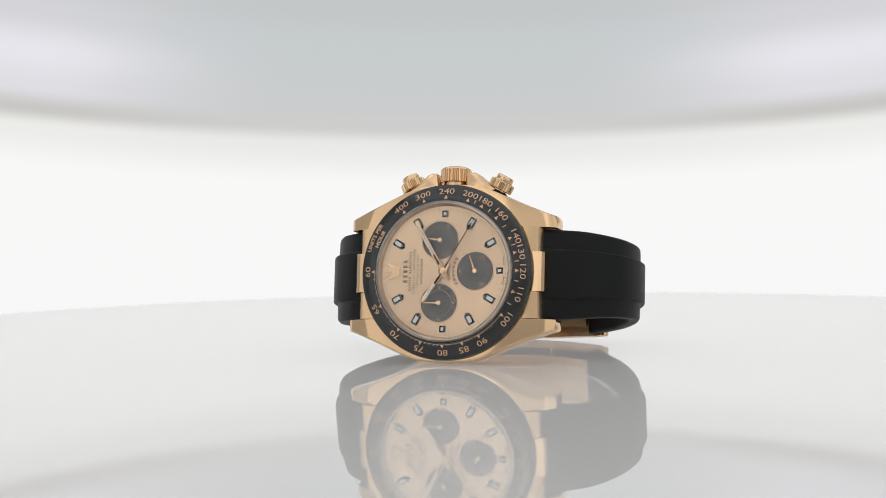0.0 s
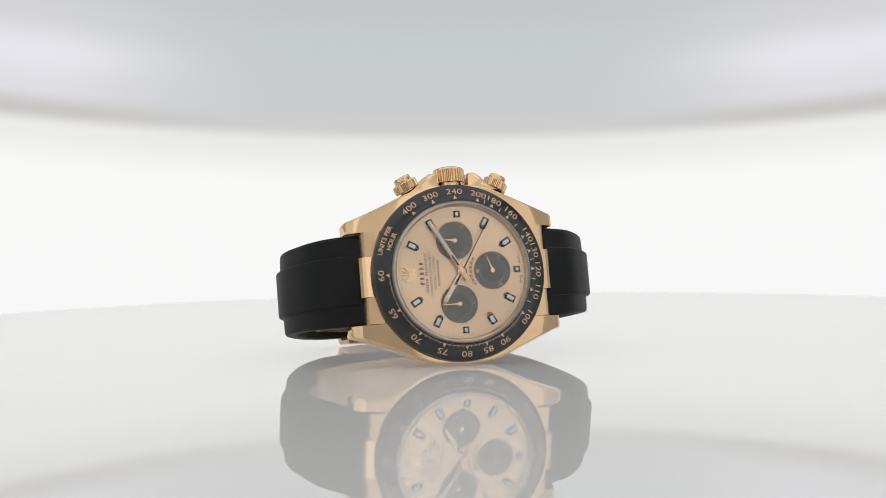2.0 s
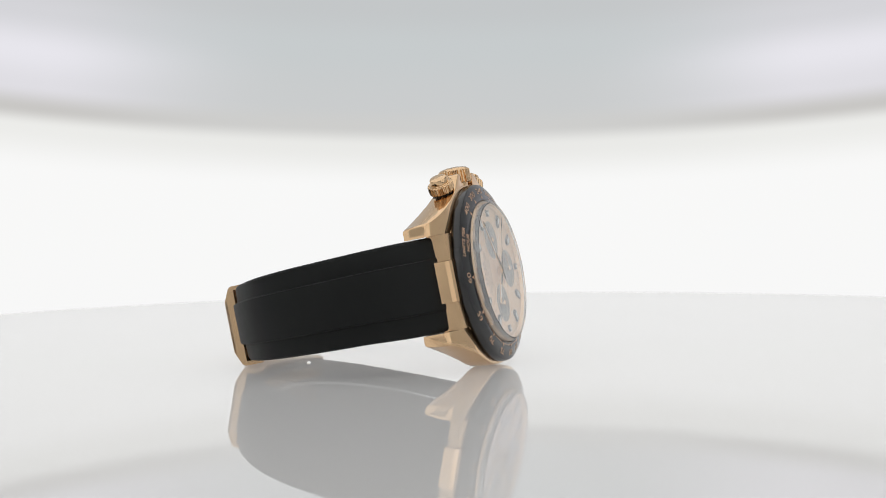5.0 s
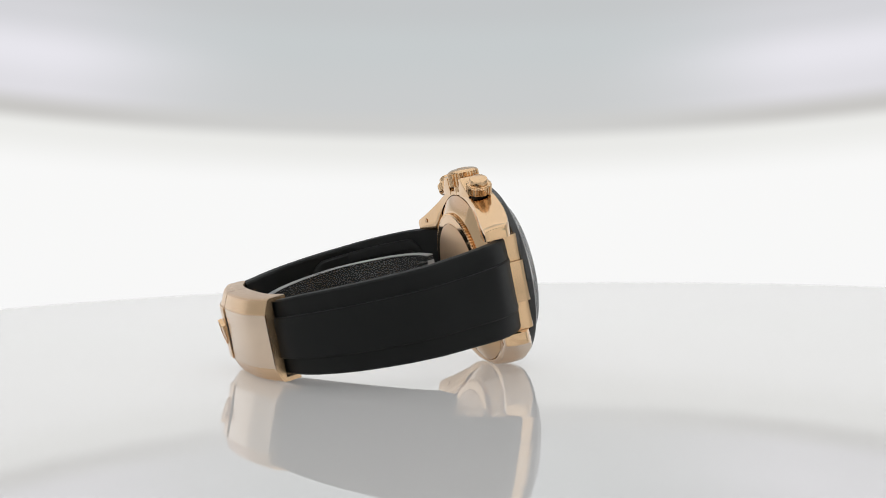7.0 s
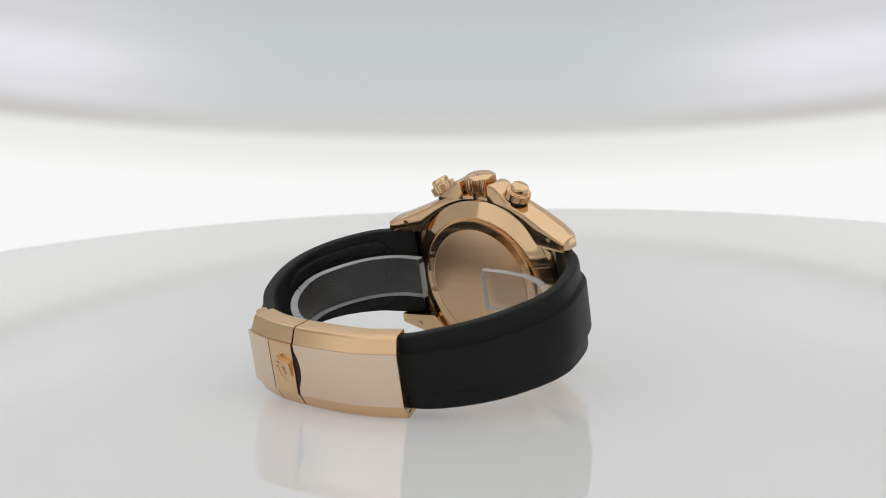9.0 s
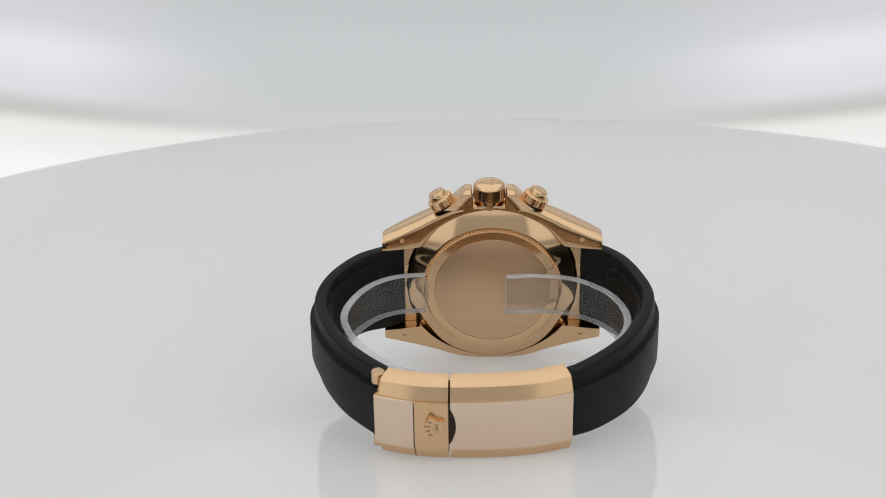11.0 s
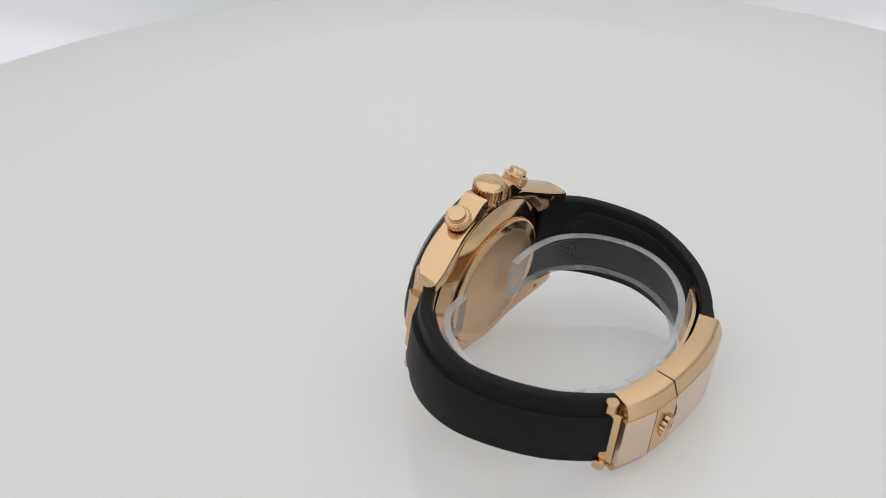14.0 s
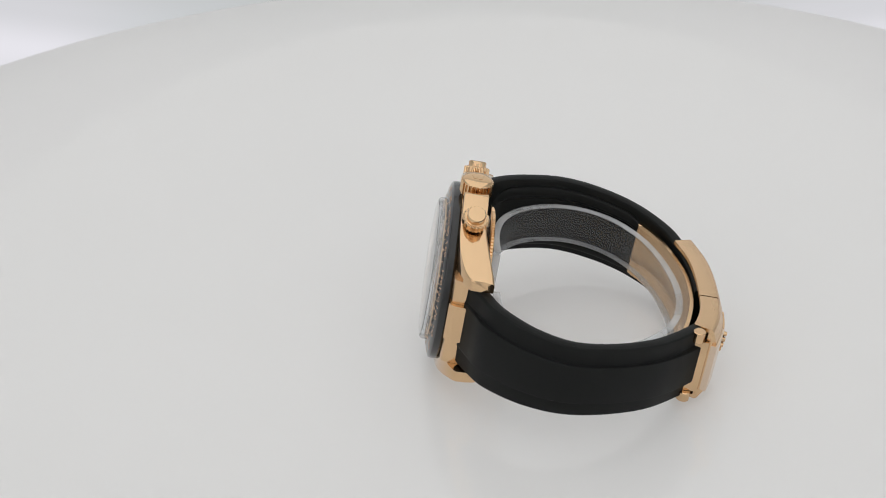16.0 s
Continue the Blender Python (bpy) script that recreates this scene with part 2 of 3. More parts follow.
def spline(knots, n):
    """Even samples along a smooth curve through the knots (any dimension)."""
    k = np.array(knots, float)
    k = np.vstack([2 * k[0] - k[1], k, 2 * k[-1] - k[-2]])
    pts = []
    for i in range(1, len(k) - 2):
        for t in np.linspace(0, 1, 24, endpoint=False):
            a, b, c, d = k[i - 1:i + 3]
            pts.append(0.5 * (2 * b + (c - a) * t + (2 * a - 5 * b + 4 * c - d) * t * t + (3 * b - a - 3 * c + d) * t ** 3))
    pts.append(k[-2])
    pts = np.array(pts)
    s = np.concatenate([[0], np.cumsum(np.linalg.norm(np.diff(pts[:, :2], axis=0), axis=1))])
    u = np.linspace(0, s[-1], n)
    return np.stack([np.interp(u, s, pts[:, j]) for j in range(pts.shape[1])], 1)


def sweep(path, section, bm=None):
    """Sweep a closed section along rows (y, z, x_top, x_bottom). section(u): list of (share of the half width, millimetres outwards)."""
    bm = bm or bmesh.new()
    n = len(path)
    tangents = np.gradient(path[:, :2], axis=0)
    rings = []
    for i, (y, z, xt, xb) in enumerate(path):
        t = tangents[i] / np.linalg.norm(tangents[i])
        nrm = np.array([t[1], -t[0]])
        if np.dot(nrm, np.array([y, z + 33])) < 0:
            nrm = -nrm
        mid, half = (xt + xb) / 2, (xt - xb) / 2
        rings.append([bm.verts.new((mid + f * half, y + o * nrm[0], z + o * nrm[1])) for f, o in section(i / (n - 1))])
    for a, b in zip(rings, rings[1:]):
        for i in range(len(a)):
            j = (i + 1) % len(a)
            bm.faces.new((a[i], a[j], b[j], b[i]))
    bm.faces.new(rings[0])
    bm.faces.new(rings[-1])
    return bm


def clock(a, r):
    """The place at a clock angle (0 at 12 h, clockwise) and radius."""
    return r * math.sin(radians(a)), r * math.cos(radians(a))


def letters(body, size, weight):
    """The outline of lettering as points and faces, centred on the origin."""
    cu = bpy.data.curves.new("lettering", "FONT")
    cu.body, cu.size, cu.align_x, cu.align_y = body, size, "CENTER", "CENTER"
    cu.resolution_u, cu.offset = 3, weight * size
    ob = new("lettering", cu)
    dg = bpy.context.evaluated_depsgraph_get()
    me = bpy.data.meshes.new_from_object(ob.evaluated_get(dg))
    pts = [tuple(v.co) for v in me.vertices]
    faces = [tuple(p.vertices) for p in me.polygons]
    bpy.data.objects.remove(ob)
    bpy.data.curves.remove(cu)
    bpy.data.meshes.remove(me)
    return pts, faces


def mapped(body, size, place, wide=1.0, weight=0.0):
    """Lettering laid on a surface: place(x, y) gives the point."""
    pts, faces = letters(body, size, weight)
    bm = bmesh.new()
    vs = [bm.verts.new(place(x * wide, y)) for x, y, _ in pts]
    for f in faces:
        try:
            bm.faces.new([vs[i] for i in f])
        except ValueError:
            pass
    return bm


# ---------------------------------------------------------------- the booth
def slab(name, lo, hi, mat, label, category):
    bm = bmesh.new()
    bmesh.ops.create_cube(bm, size=1)
    for v in bm.verts:
        v.co = [l + (c + 0.5) * (h - l) for l, h, c in zip(lo, hi, v.co)]
    ob = new(name, finish(bm, name, mat, 30, 1.0))
    return tagged(ob, label, category, kind="structure")


# Out of view; set this high to bounce light onto the lower gold.
slab("floor", (-1.5, -1.6, -0.41), (1.5, 1.6, -0.36), wall_white, "plain pale floor of the booth, unseen and raised to bounce light", "floor")
slab("ceiling", (-1.5, -1.6, 1.30), (1.5, 1.6, 1.35), wall_white, "plain white ceiling of the photo booth", "ceiling")
slab("wall_west", (-1.5, -1.6, -0.36), (-1.45, 1.6, 1.30), wall_white, "plain white side wall of the booth", "wall")
slab("wall_east", (1.45, -1.6, -0.36), (1.5, 1.6, 1.30), wall_white, "plain white side wall of the booth", "wall")
slab("wall_north", (-1.45, 1.55, -0.36), (1.45, 1.6, 1.30), wall_white, "plain white rear wall of the booth", "wall")
slab("wall_south", (-1.45, -1.6, -0.36), (1.45, -1.55, 1.30), wall_white, "plain white front wall of the booth", "wall")

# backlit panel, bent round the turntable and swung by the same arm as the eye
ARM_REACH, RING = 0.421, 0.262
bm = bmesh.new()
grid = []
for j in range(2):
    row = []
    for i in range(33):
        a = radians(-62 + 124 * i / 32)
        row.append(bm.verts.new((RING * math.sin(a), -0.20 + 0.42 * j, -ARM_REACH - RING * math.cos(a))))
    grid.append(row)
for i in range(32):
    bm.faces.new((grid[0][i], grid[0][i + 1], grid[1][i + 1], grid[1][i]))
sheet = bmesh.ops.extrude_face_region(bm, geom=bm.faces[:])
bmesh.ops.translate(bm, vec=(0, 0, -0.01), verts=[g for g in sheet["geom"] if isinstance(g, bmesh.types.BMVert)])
backdrop = tagged(new("backdrop", finish(bm, "backdrop", diffuser, 60, 1.0)), "curved backlit white diffuser panel behind the turntable, hood and brighter ends painted into its glow", "backdrop", kind="structure")

# the turntable
turntable = tagged(new("turntable"), "glossy white acrylic turntable disc on a round base", "turntable")
r = DISC * 1000
disc = new("disc", finish(revolve([(r, -8), (r, -0.8), (r - 0.8, 0), (0, 0)], 256, closed=False), "disc", acrylic, 40))
disc.parent = turntable
pedestal = new("pedestal", finish(revolve([(0, -360), (110, -360), (110, -350), (60, -335), (60, -60), (r - 2, -40), (r, -38), (r, -8.2), (r - 1.5, -8.2), (r - 1.5, -36), (0, -36)], 128), "pedestal", base_grey, 30))
pedestal.parent = turntable

# ---------------------------------------------------------------- the wristwatch
watch = tagged(new("wristwatch"), "rose-gold chronograph wristwatch with black rubber strap lying on its side", "wristwatch")


def build_case():
    body = revolve([(0, -2.3), (18.7, -2.3), (19.4, -2.9), (19.8, -3.6), (19.8, -5.3), (19.2, -6.5), (18.2, -7.5), (17.7, -7.7), (0, -7.7)], 128)
    outer = [(0, 19.85), (4, 19.7), (7.3, 19.2), (10, 18.3), (13, 16.95), (17, 15.2), (19.5, 14.2), (22, 13.25), (23.4, 12.85), (23.9, 12.6)]
    TOP = spline([(0, -2.35), (9, -2.35), (13, -2.45), (16, -2.75), (19, -3.4), (21.5, -4.3), (23.2, -5.3), (23.9, -6.0)], 120)
    OUT = spline(outer, 160)
    LOW = spline([(0, -7.6), (10, -8.0), (15, -8.9), (19, -9.8), (22, -10.4), (23.9, -10.6)], 120)
    for side in (1, -1):
        rings = []
        for i in range(121):
            y = -23.9 + 47.8 * i / 120
            q = abs(y)
            xo = float(np.interp(q, OUT[:, 0], OUT[:, 1]))
            zt = float(np.interp(q, TOP[:, 0], TOP[:, 1]))
            zb = float(np.interp(q, LOW[:, 0], LOW[:, 1]))
            xi = max(10.15, math.sqrt(max(0.0, 18.7 ** 2 - q * q)))
            k = min(1.0, (zt - zb) / 4.5)
            sec = [(xi, zt), (xo - 0.5, zt), (xo - 0.14, zt - 0.1 * k), (xo, zt - 0.4 * k), (xo, (zt + zb) / 2), (xo - 0.3, zb + 0.5 * k), (xo - 0.45, zb + 0.15 * k), (xo - 0.8, zb), (xi, zb)]
            rings.append([body.verts.new((side * x, y, z)) for x, z in sec])
        for a, b in zip(rings, rings[1:]):
            for i in range(len(a)):
                j = (i + 1) % len(a)
                body.faces.new((a[i], a[j], b[j], b[i]))
        body.faces.new(rings[0])
        body.faces.new(rings[-1])
    shoulder = [(18.75, 3.3), (22.2, 3.75), (22.4, 3.95), (22.4, 5.1), (22.1, 5.7), (21.4, 6.5), (20.6, 7.3), (19.9, 8.1), (19.2, 9.0), (18.75, 9.7)]
    for s in (1, -1):       # crown guards
        guard = bmesh.new()
        rings = [[guard.verts.new((x - inset, s * y - 0.6, z)) for x, y in shoulder]
                 for z, inset in ((-7.8, 0.3), (-7.72, 0.1), (-7.5, 0.0), (-2.9, 0.0), (-2.6, 0.12), (-2.5, 0.35))]
        for p, q in zip(rings, rings[1:]):
            for i in range(len(p)):
                j = (i + 1) % len(p)
                guard.faces.new((p[i], p[j], q[j], q[i]))
        guard.faces.new(rings[0])
        guard.faces.new(rings[-1])
        merge(body, guard)
    return body


case = part("case", build_case(), gold_polish, watch, "polished gold case with lugs and crown guards", sharp=40)
for sx in (1, -1):          # spring-bar holes and hallmark dots on the lug backs
    for sy in (1, -1):
        m = Matrix.Translation((sx * 12.3, sy * 19.6, -9.95)) @ pose(0, 0, 0, 180 + sy * -10, 0, 0)
        part("lug_hole", revolve([(0, 0.0), (0.42, 0.0), (0.5, 0.12), (0, 0.12)], 20, m=m), gold_brush, case)

# bezel
bezel = part("bezel", revolve([(19.3, -2.4), (19.55, -2.1), (19.55, -1.2), (19.4, -0.75), (19.05, -0.48), (16.05, 0.36), (15.8, 0.36), (15.65, 0.2), (15.65, -2.4)], 192),
             ceramic, watch, "black ceramic tachymeter bezel", sharp=25)


def on_bezel(a, r0, x, y):
    """Lettering on the bezel's slope at clock angle a: x along the rim, y outwards."""
    rr = r0 + y
    ang = a + math.degrees(x / r0)
    px, py = clock(ang, rr)
    return px, py, -0.48 + (19.05 - rr) * 0.84 / 3.0 + 0.045


for u in (400, 300, 240, 200, 180, 160, 140, 130, 120, 110, 100, 90, 85, 80, 75, 70, 65, 60):
    a = 21600 / u
    part("numeral", mapped(str(u), 1.78, lambda x, y: on_bezel(a, 17.85, x, y), 1.42, 0.0), rose_print, bezel)
    tri = bmesh.new()
    tri.faces.new([tri.verts.new(on_bezel(a, 16.6, x, y)) for x, y in ((-0.45, -0.42), (0.45, -0.42), (0, 0.42))])
    part("triangle_mark", tri, rose_print, bezel)
for u in (190, 170, 150, 135, 125, 115, 105):
    a = 21600 / u
    bar = bmesh.new()
    bar.faces.new([bar.verts.new(on_bezel(a, 16.65, x, y)) for x, y in ((-0.1, -0.45), (0.1, -0.45), (0.1, 0.45), (-0.1, 0.45))])
    part("bar_mark", bar, rose_print, bezel)
ticks = bmesh.new()
for u in range(61, 100):
    a = 21600 / u
    long = 0.55 if u % 5 == 0 else 0.3
    ticks.faces.new([ticks.verts.new(on_bezel(a, 16.2, x, y)) for x, y in ((-0.06, 0), (0.06, 0), (0.06, long), (-0.06, long))])
rim = [[ticks.verts.new(on_bezel(216 + 144 * i / 60, 16.16, 0, y)) for y in (0, 0.07)] for i in range(61)]
for p, q in zip(rim, rim[1:]):
    ticks.faces.new((p[0], q[0], q[1], p[1]))
part("graduation", ticks, rose_print, bezel)
part("lettering", mapped("UNITS PER", 1.38, lambda x, y: on_bezel(25, 18.35, x, y), 1.05, 0.02), rose_print, bezel)
part("lettering", mapped("HOUR", 1.38, lambda x, y: on_bezel(26, 16.8, x, y), 1.05, 0.02), rose_print, bezel)

# crystal and the rings round it
crystal = part("crystal", revolve([(0, 1.0), (14.95, 1.0), (14.95, 1.8), (14.8, 1.9), (0, 1.98)], 128), glass, watch, "clear watch glass")
crystal.visible_shadow = False
part("crystal_edge", revolve([(15.6, 0.1), (15.6, 1.3), (15.45, 1.55), (15.0, 1.85), (14.97, 1.85), (14.97, 0.1)], 128), glass_rim, watch, "pale chamfered edge of the glass")
part("inner_rim", revolve([(15.6, 0.05), (15.25, 0.6), (14.95, 0.6), (14.45, 0.0), (14.45, -0.3), (15.6, -0.3)], 128), dial_gold, watch, "gold inner rim round the dial")

# dial
dial = part("dial", revolve([(0, -0.5), (14.5, -0.5), (14.5, 0.0), (0, 0.0)], 128), dial_gold, watch, "champagne gold dial")
minute_track = bmesh.new()
for i in range(240):
    a = i * 1.5
    if i % 20 == 0:
        continue
    r0, r1, w = (13.35, 14.25, 0.06) if i % 4 == 0 else (13.85, 14.25, 0.03)
    quad = []
    for rr, s in ((r0, -1), (r1, -1), (r1, 1), (r0, 1)):
        x, y = clock(a, rr)
        c, d = clock(a + 90, s * w)
        quad.append(minute_track.verts.new((x + c, y + d, 0.02)))
    minute_track.faces.new(quad)
part("minute_track", minute_track, print_dark, dial)


def turned(a, r):
    """Watch space for a thing at clock angle a: its y points outwards."""
    x, y = clock(a, r)
    return Matrix.Translation((x, y, 0)) @ Matrix.Rotation(-radians(a), 4, "Z")


for h in range(1, 12):
    short = h in (3, 6, 9)
    w, lo, hi = (0.70, -0.74, 0.74) if short else (0.78, -1.0, 1.3)
    m = turned(h * 30, 12.75 if short else 12.15)
    tip = [(w, lo), (w, hi), (-w, hi), (-w, lo)] if short else [(w, lo), (w, hi), (-w, hi), (-w, lo), (0, lo - 0.6)]
    marker = part("hour_marker", prism(tip, 0.0, 0.34, m, 0.10), dark_edge, dial, "dark-rimmed applied hour marker")
    g = 0.38
    part("lume", prism([(w - g, lo + g), (w - g, hi - g), (g - w, hi - g), (g - w, lo + g)], 0.3, 0.37, m), lume, marker, "white lume filling")

# emblem at twelve: a plain five-point fan
fan = [(-0.95, -1.3), (0.95, -1.3)]
for i in range(5):
    a = 52 - 26 * i
    if i:
        fan.append(clock(a + 13, 0.35))
    fan += [clock(a + 4, 2.1), clock(a - 4, 2.1)]
part("emblem", prism(fan, 0.0, 0.35, turned(0, 11.5)), gold_polish, dial, "plain gold fan-shaped emblem")

# printed lines under the emblem: bars for the maker's and model names, words where they are plain
def blocks(y, height, pitch, words):
    """A row of small upright blocks, one gap between words, centred at height y of the dial."""
    bm = bmesh.new()
    n = sum(words) + len(words) - 1
    i = 0
    for w in words:
        for _ in range(w):
            x = (i - (n - 1) / 2) * pitch
            prism([(x - pitch * 0.25, y - height), (x + pitch * 0.25, y - height), (x + pitch * 0.25, y + height), (x - pitch * 0.25, y + height)], 0.0, 0.025, bm=bm)
            i += 1
        i += 1
    return bm


for y, height, pitch, words in ((8.95, 0.50, 1.1, (5,)), (7.85, 0.30, 0.56, (6, 9)), (5.2, 0.27, 0.58, (10,))):
    part("printed_bar", blocks(y, height, pitch, words), print_dark, dial)
for body, y in (("SUPERLATIVE CHRONOMETER", 6.9), ("OFFICIALLY CERTIFIED", 6.05)):
    part("lettering", mapped(body, 0.76, lambda x, yy: (x, y + yy, 0.02), 0.97, 0.012), print_dark, dial)
arc = bmesh.new()
ring = []
for i in range(14):
    a = 142 + 76 * (i // 2 + (0.14 if i % 2 == 0 else 0.86)) / 7
    cx, cy = 0.0, -7.1
    ring.append([arc.verts.new((cx + rr * math.sin(radians(a + 180)), cy + rr * math.cos(radians(a + 180)), 0.02)) for rr in (4.72, 5.3)])
for p, q in zip(ring[::2], ring[1::2]):
    arc.faces.new((p[0], q[0], q[1], p[1]))
part("printed_bar", arc, material("red_brown_print", (0.36, 0.13, 0.08), 0.6), dial)
for s in (1, -1):
    part("printed_bar", prism([(s * 1.3, -13.75), (s * 3.1, -13.5), (s * 3.1, -13.3), (s * 1.3, -13.55)], 0.0, 0.02), print_dark, dial)

# counters
for cx, cy, hand, digits in ((6.9, 1.0, 8, (("10", 120), ("20", 240), ("30", 0))), (0.0, -7.1, 70, (("20", 120), ("40", 240), ("60", 0))),
                             (-7.0, 1.0, 0, (("3", 90), ("6", 180), ("9", 270), ("12", 0)))):
    at = Matrix.Translation((cx, cy, 0))
    sub = part("subdial", revolve([(0, 0.0), (4.2, 0.0), (4.2, 0.03), (0, 0.03)], 72, m=at), black_dial, dial, "black subdial with thin gold ring")
    part("subdial_ring", revolve([(4.15, 0.0), (4.15, 0.10), (4.28, 0.12), (4.38, 0.0)], 72, m=at), dial_gold, sub)
    part("scale_ring", revolve([(2.85, 0.03), (2.85, 0.045), (2.93, 0.045), (2.93, 0.03)], 72, m=at), print_pale, sub)
    marks = bmesh.new()
    for i in range(30):
        quad = []
        for rr, s in ((3.55 if i % 5 else 3.25, -1), (3.95, -1), (3.95, 1), (3.55 if i % 5 else 3.25, 1)):
            x, y = clock(i * 12, rr)
            c, d = clock(i * 12 + 90, s * 0.035)
            quad.append(marks.verts.new((cx + x + c, cy + y + d, 0.05)))
        marks.faces.new(quad)
    part("scale", marks, print_pale, sub)
    for body, a in digits:
        def spot(x, y):
            px, py = clock(a, 3.4)
            ca, sa = math.cos(-radians(a)), math.sin(-radians(a))
            return cx + px + x * ca - y * sa, cy + py + x * sa + y * ca, 0.055
        part("numeral", mapped(body, 0.95, spot), print_pale, sub)
    m = at @ Matrix.Rotation(-radians(hand), 4, "Z")
    needle = prism([(-0.20, -0.3), (0.20, -0.3), (0.06, 3.6), (-0.06, 3.6)], 0.35, 0.5, m)
    merge(needle, revolve([(0, 0.05), (0.58, 0.05), (0.58, 0.5), (0.45, 0.62), (0, 0.62)], 24, m=at))
    part("counter_hand", needle, gold_polish, sub, "thin pale gold counter hand")


def baton(a, length, w, tail, z, slot0, slot1, name, label):
    m = Matrix.Rotation(-radians(a), 4, "Z")
    bm = prism([(-w, -tail), (w, -tail), (w, length - 1.0), (0.12, length), (-0.12, length), (-w, length - 1.0)], z, z + 0.22, m, 0.05)
    ob = part(name, bm, gold_polish, watch, label)
    g = w * 0.42
    part("slot", prism([(-g, slot0), (g, slot0), (g, slot1), (-g, slot1)], z + 0.2, z + 0.235, m), lume, ob, "pale lume slot")
    part("dark_slot", prism([(-g, 1.6), (g, 1.6), (g, slot0 - 0.2), (-g, slot0 - 0.2)], z + 0.2, z + 0.235, m), dark_edge, ob, "dark slot")


baton(304.5, 8.4, 0.52, 2.0, 0.62, 3.6, 7.0, "hour_hand", "polished gold hour hand")
baton(59.5, 13.0, 0.50, 2.2, 0.88, 4.4, 11.6, "minute_hand", "polished gold minute hand")
m = Matrix.Rotation(-radians(121), 4, "Z")
sweep_hand = prism([(-0.16, -3.4), (0.16, -3.4), (0.05, 13.4), (-0.05, 13.4)], 1.02, 1.1, m)
merge(sweep_hand, prism([(-0.42, 10.7), (0.42, 10.7), (0.0, 12.6)], 1.02, 1.11, m))
part("chronograph_hand", sweep_hand, dark_edge, watch, "thin dark chronograph seconds hand")
part("hand_hub", revolve([(0, 0.1), (1.0, 0.1), (1.0, 1.0), (0.7, 1.13), (0, 1.13)], 32), gold_polish, watch)

# winding crown and pushers
to_x = Matrix.Rotation(radians(90), 4, "Y")
seat = Matrix.Translation((0, -0.55, -5.1)) @ to_x
knob = part("winding_crown", gear(3.15, 3.5, 26, 20.4, 23.4, 0.14, seat), gold_polish, watch, "fluted gold winding crown", sharp=20)
part("crown_cap", revolve([(0, 23.2), (3.3, 23.2), (3.32, 23.35), (3.2, 23.58), (2.85, 23.8), (2.3, 23.97), (1.5, 24.08), (0, 24.13)], 64, m=seat), gold_polish, knob)
part("crown_tube", revolve([(0, 18.5), (2.6, 18.5), (2.6, 20.5), (0, 20.5)], 32, m=seat), gold_polish, knob)
emb = prism([(-0.9, -0.8), (0.9, -0.8), (1.3, 0.8), (0.5, 0.2), (0, 1.0), (-0.5, 0.2), (-1.3, 0.8)], 24.0, 24.15, seat)
part("emblem", emb, gold_brush, knob, "plain raised emblem")
for s in (1, -1):
    m = Matrix.Translation((0, -0.4, -5.3)) @ Matrix.Rotation(radians(26 if s > 0 else -28.5), 4, "Z") @ to_x
    push = part("pusher", gear(2.58, 2.8, 22, 21.4, 23.4, 0.22, m), gold_polish, watch, "screw-down gold chronograph pusher", sharp=20)
    part("pusher_cap", revolve([(0, 23.1), (2.3, 23.1), (2.3, 23.45), (2.15, 23.55), (1.95, 23.55), (1.95, 24.4), (1.8, 24.65), (1.5, 24.75), (0, 24.8)], 48, m=m), gold_polish, push)
    part("pusher_stem", revolve([(0, 18.0), (1.7, 18.0), (1.7, 21.6), (0, 21.6)], 32, m=m), gold_polish, push)
    part("pusher_gasket", revolve([(1.6, 20.7), (2.15, 20.7), (2.15, 21.2), (1.6, 21.2)], 32, m=m), dark_edge, push)

# caseback
back = part("caseback", revolve([(0, -7.5), (18.3, -7.5), (18.5, -7.9), (15.5, -9.55), (15.2, -9.65), (14.2, -9.65), (14.2, -10.2), (0, -10.2)], 128), gold_polish, watch,
            "polished gold screw-down caseback", sharp=20)
flutes = gear(14.66, 15.04, 120, -10.4, -9.6, 0.14)
part("fluted_ring", flutes, gold_polish, back, "finely fluted gold ring", sharp=15)
part("back_disc", revolve([(0, -10.2), (14.55, -10.2), (14.45, -10.42), (12.8, -10.56), (12.7, -10.5), (0, -10.5)], 128), gold_polish, back)
part("brushed_disc", revolve([(0, -10.45), (12.66, -10.45), (12.66, -10.6), (12.6, -10.63), (0, -10.63)], 128), gold_back, back, "brushed gold centre disc")

# end links
to_sweep = Matrix(((0, 0, 1, 0), (1, 0, 0, 0), (0, 1, 0, 0), (0, 0, 0, 1)))
for s in (1, -1):
    link = bmesh.new()
    edge = [(17, -2.5), (19.7, -2.55), (20.4, -2.9), (20.8, -3.7), (21.0, -6.6), (17, -6.6)]
    for x0, x1 in ((4.55, 10.1), (-10.1, -4.25)):
        piece = prism([(s * y, z) for y, z in edge], x0, x1, to_sweep)
        merge(link, piece)
    link = part("end_link", link, gold_brush, watch, "brushed gold end link between the lugs")
    mid = prism([(s * y, z) for y, z in [(17, -2.2), (20.6, -2.3), (21.3, -2.7), (21.8, -3.5), (22.1, -6.8), (17, -6.8)]], -4.2, 4.5, to_sweep)
    part("centre_link", mid, gold_polish, link, "polished gold centre link", sharp=20)

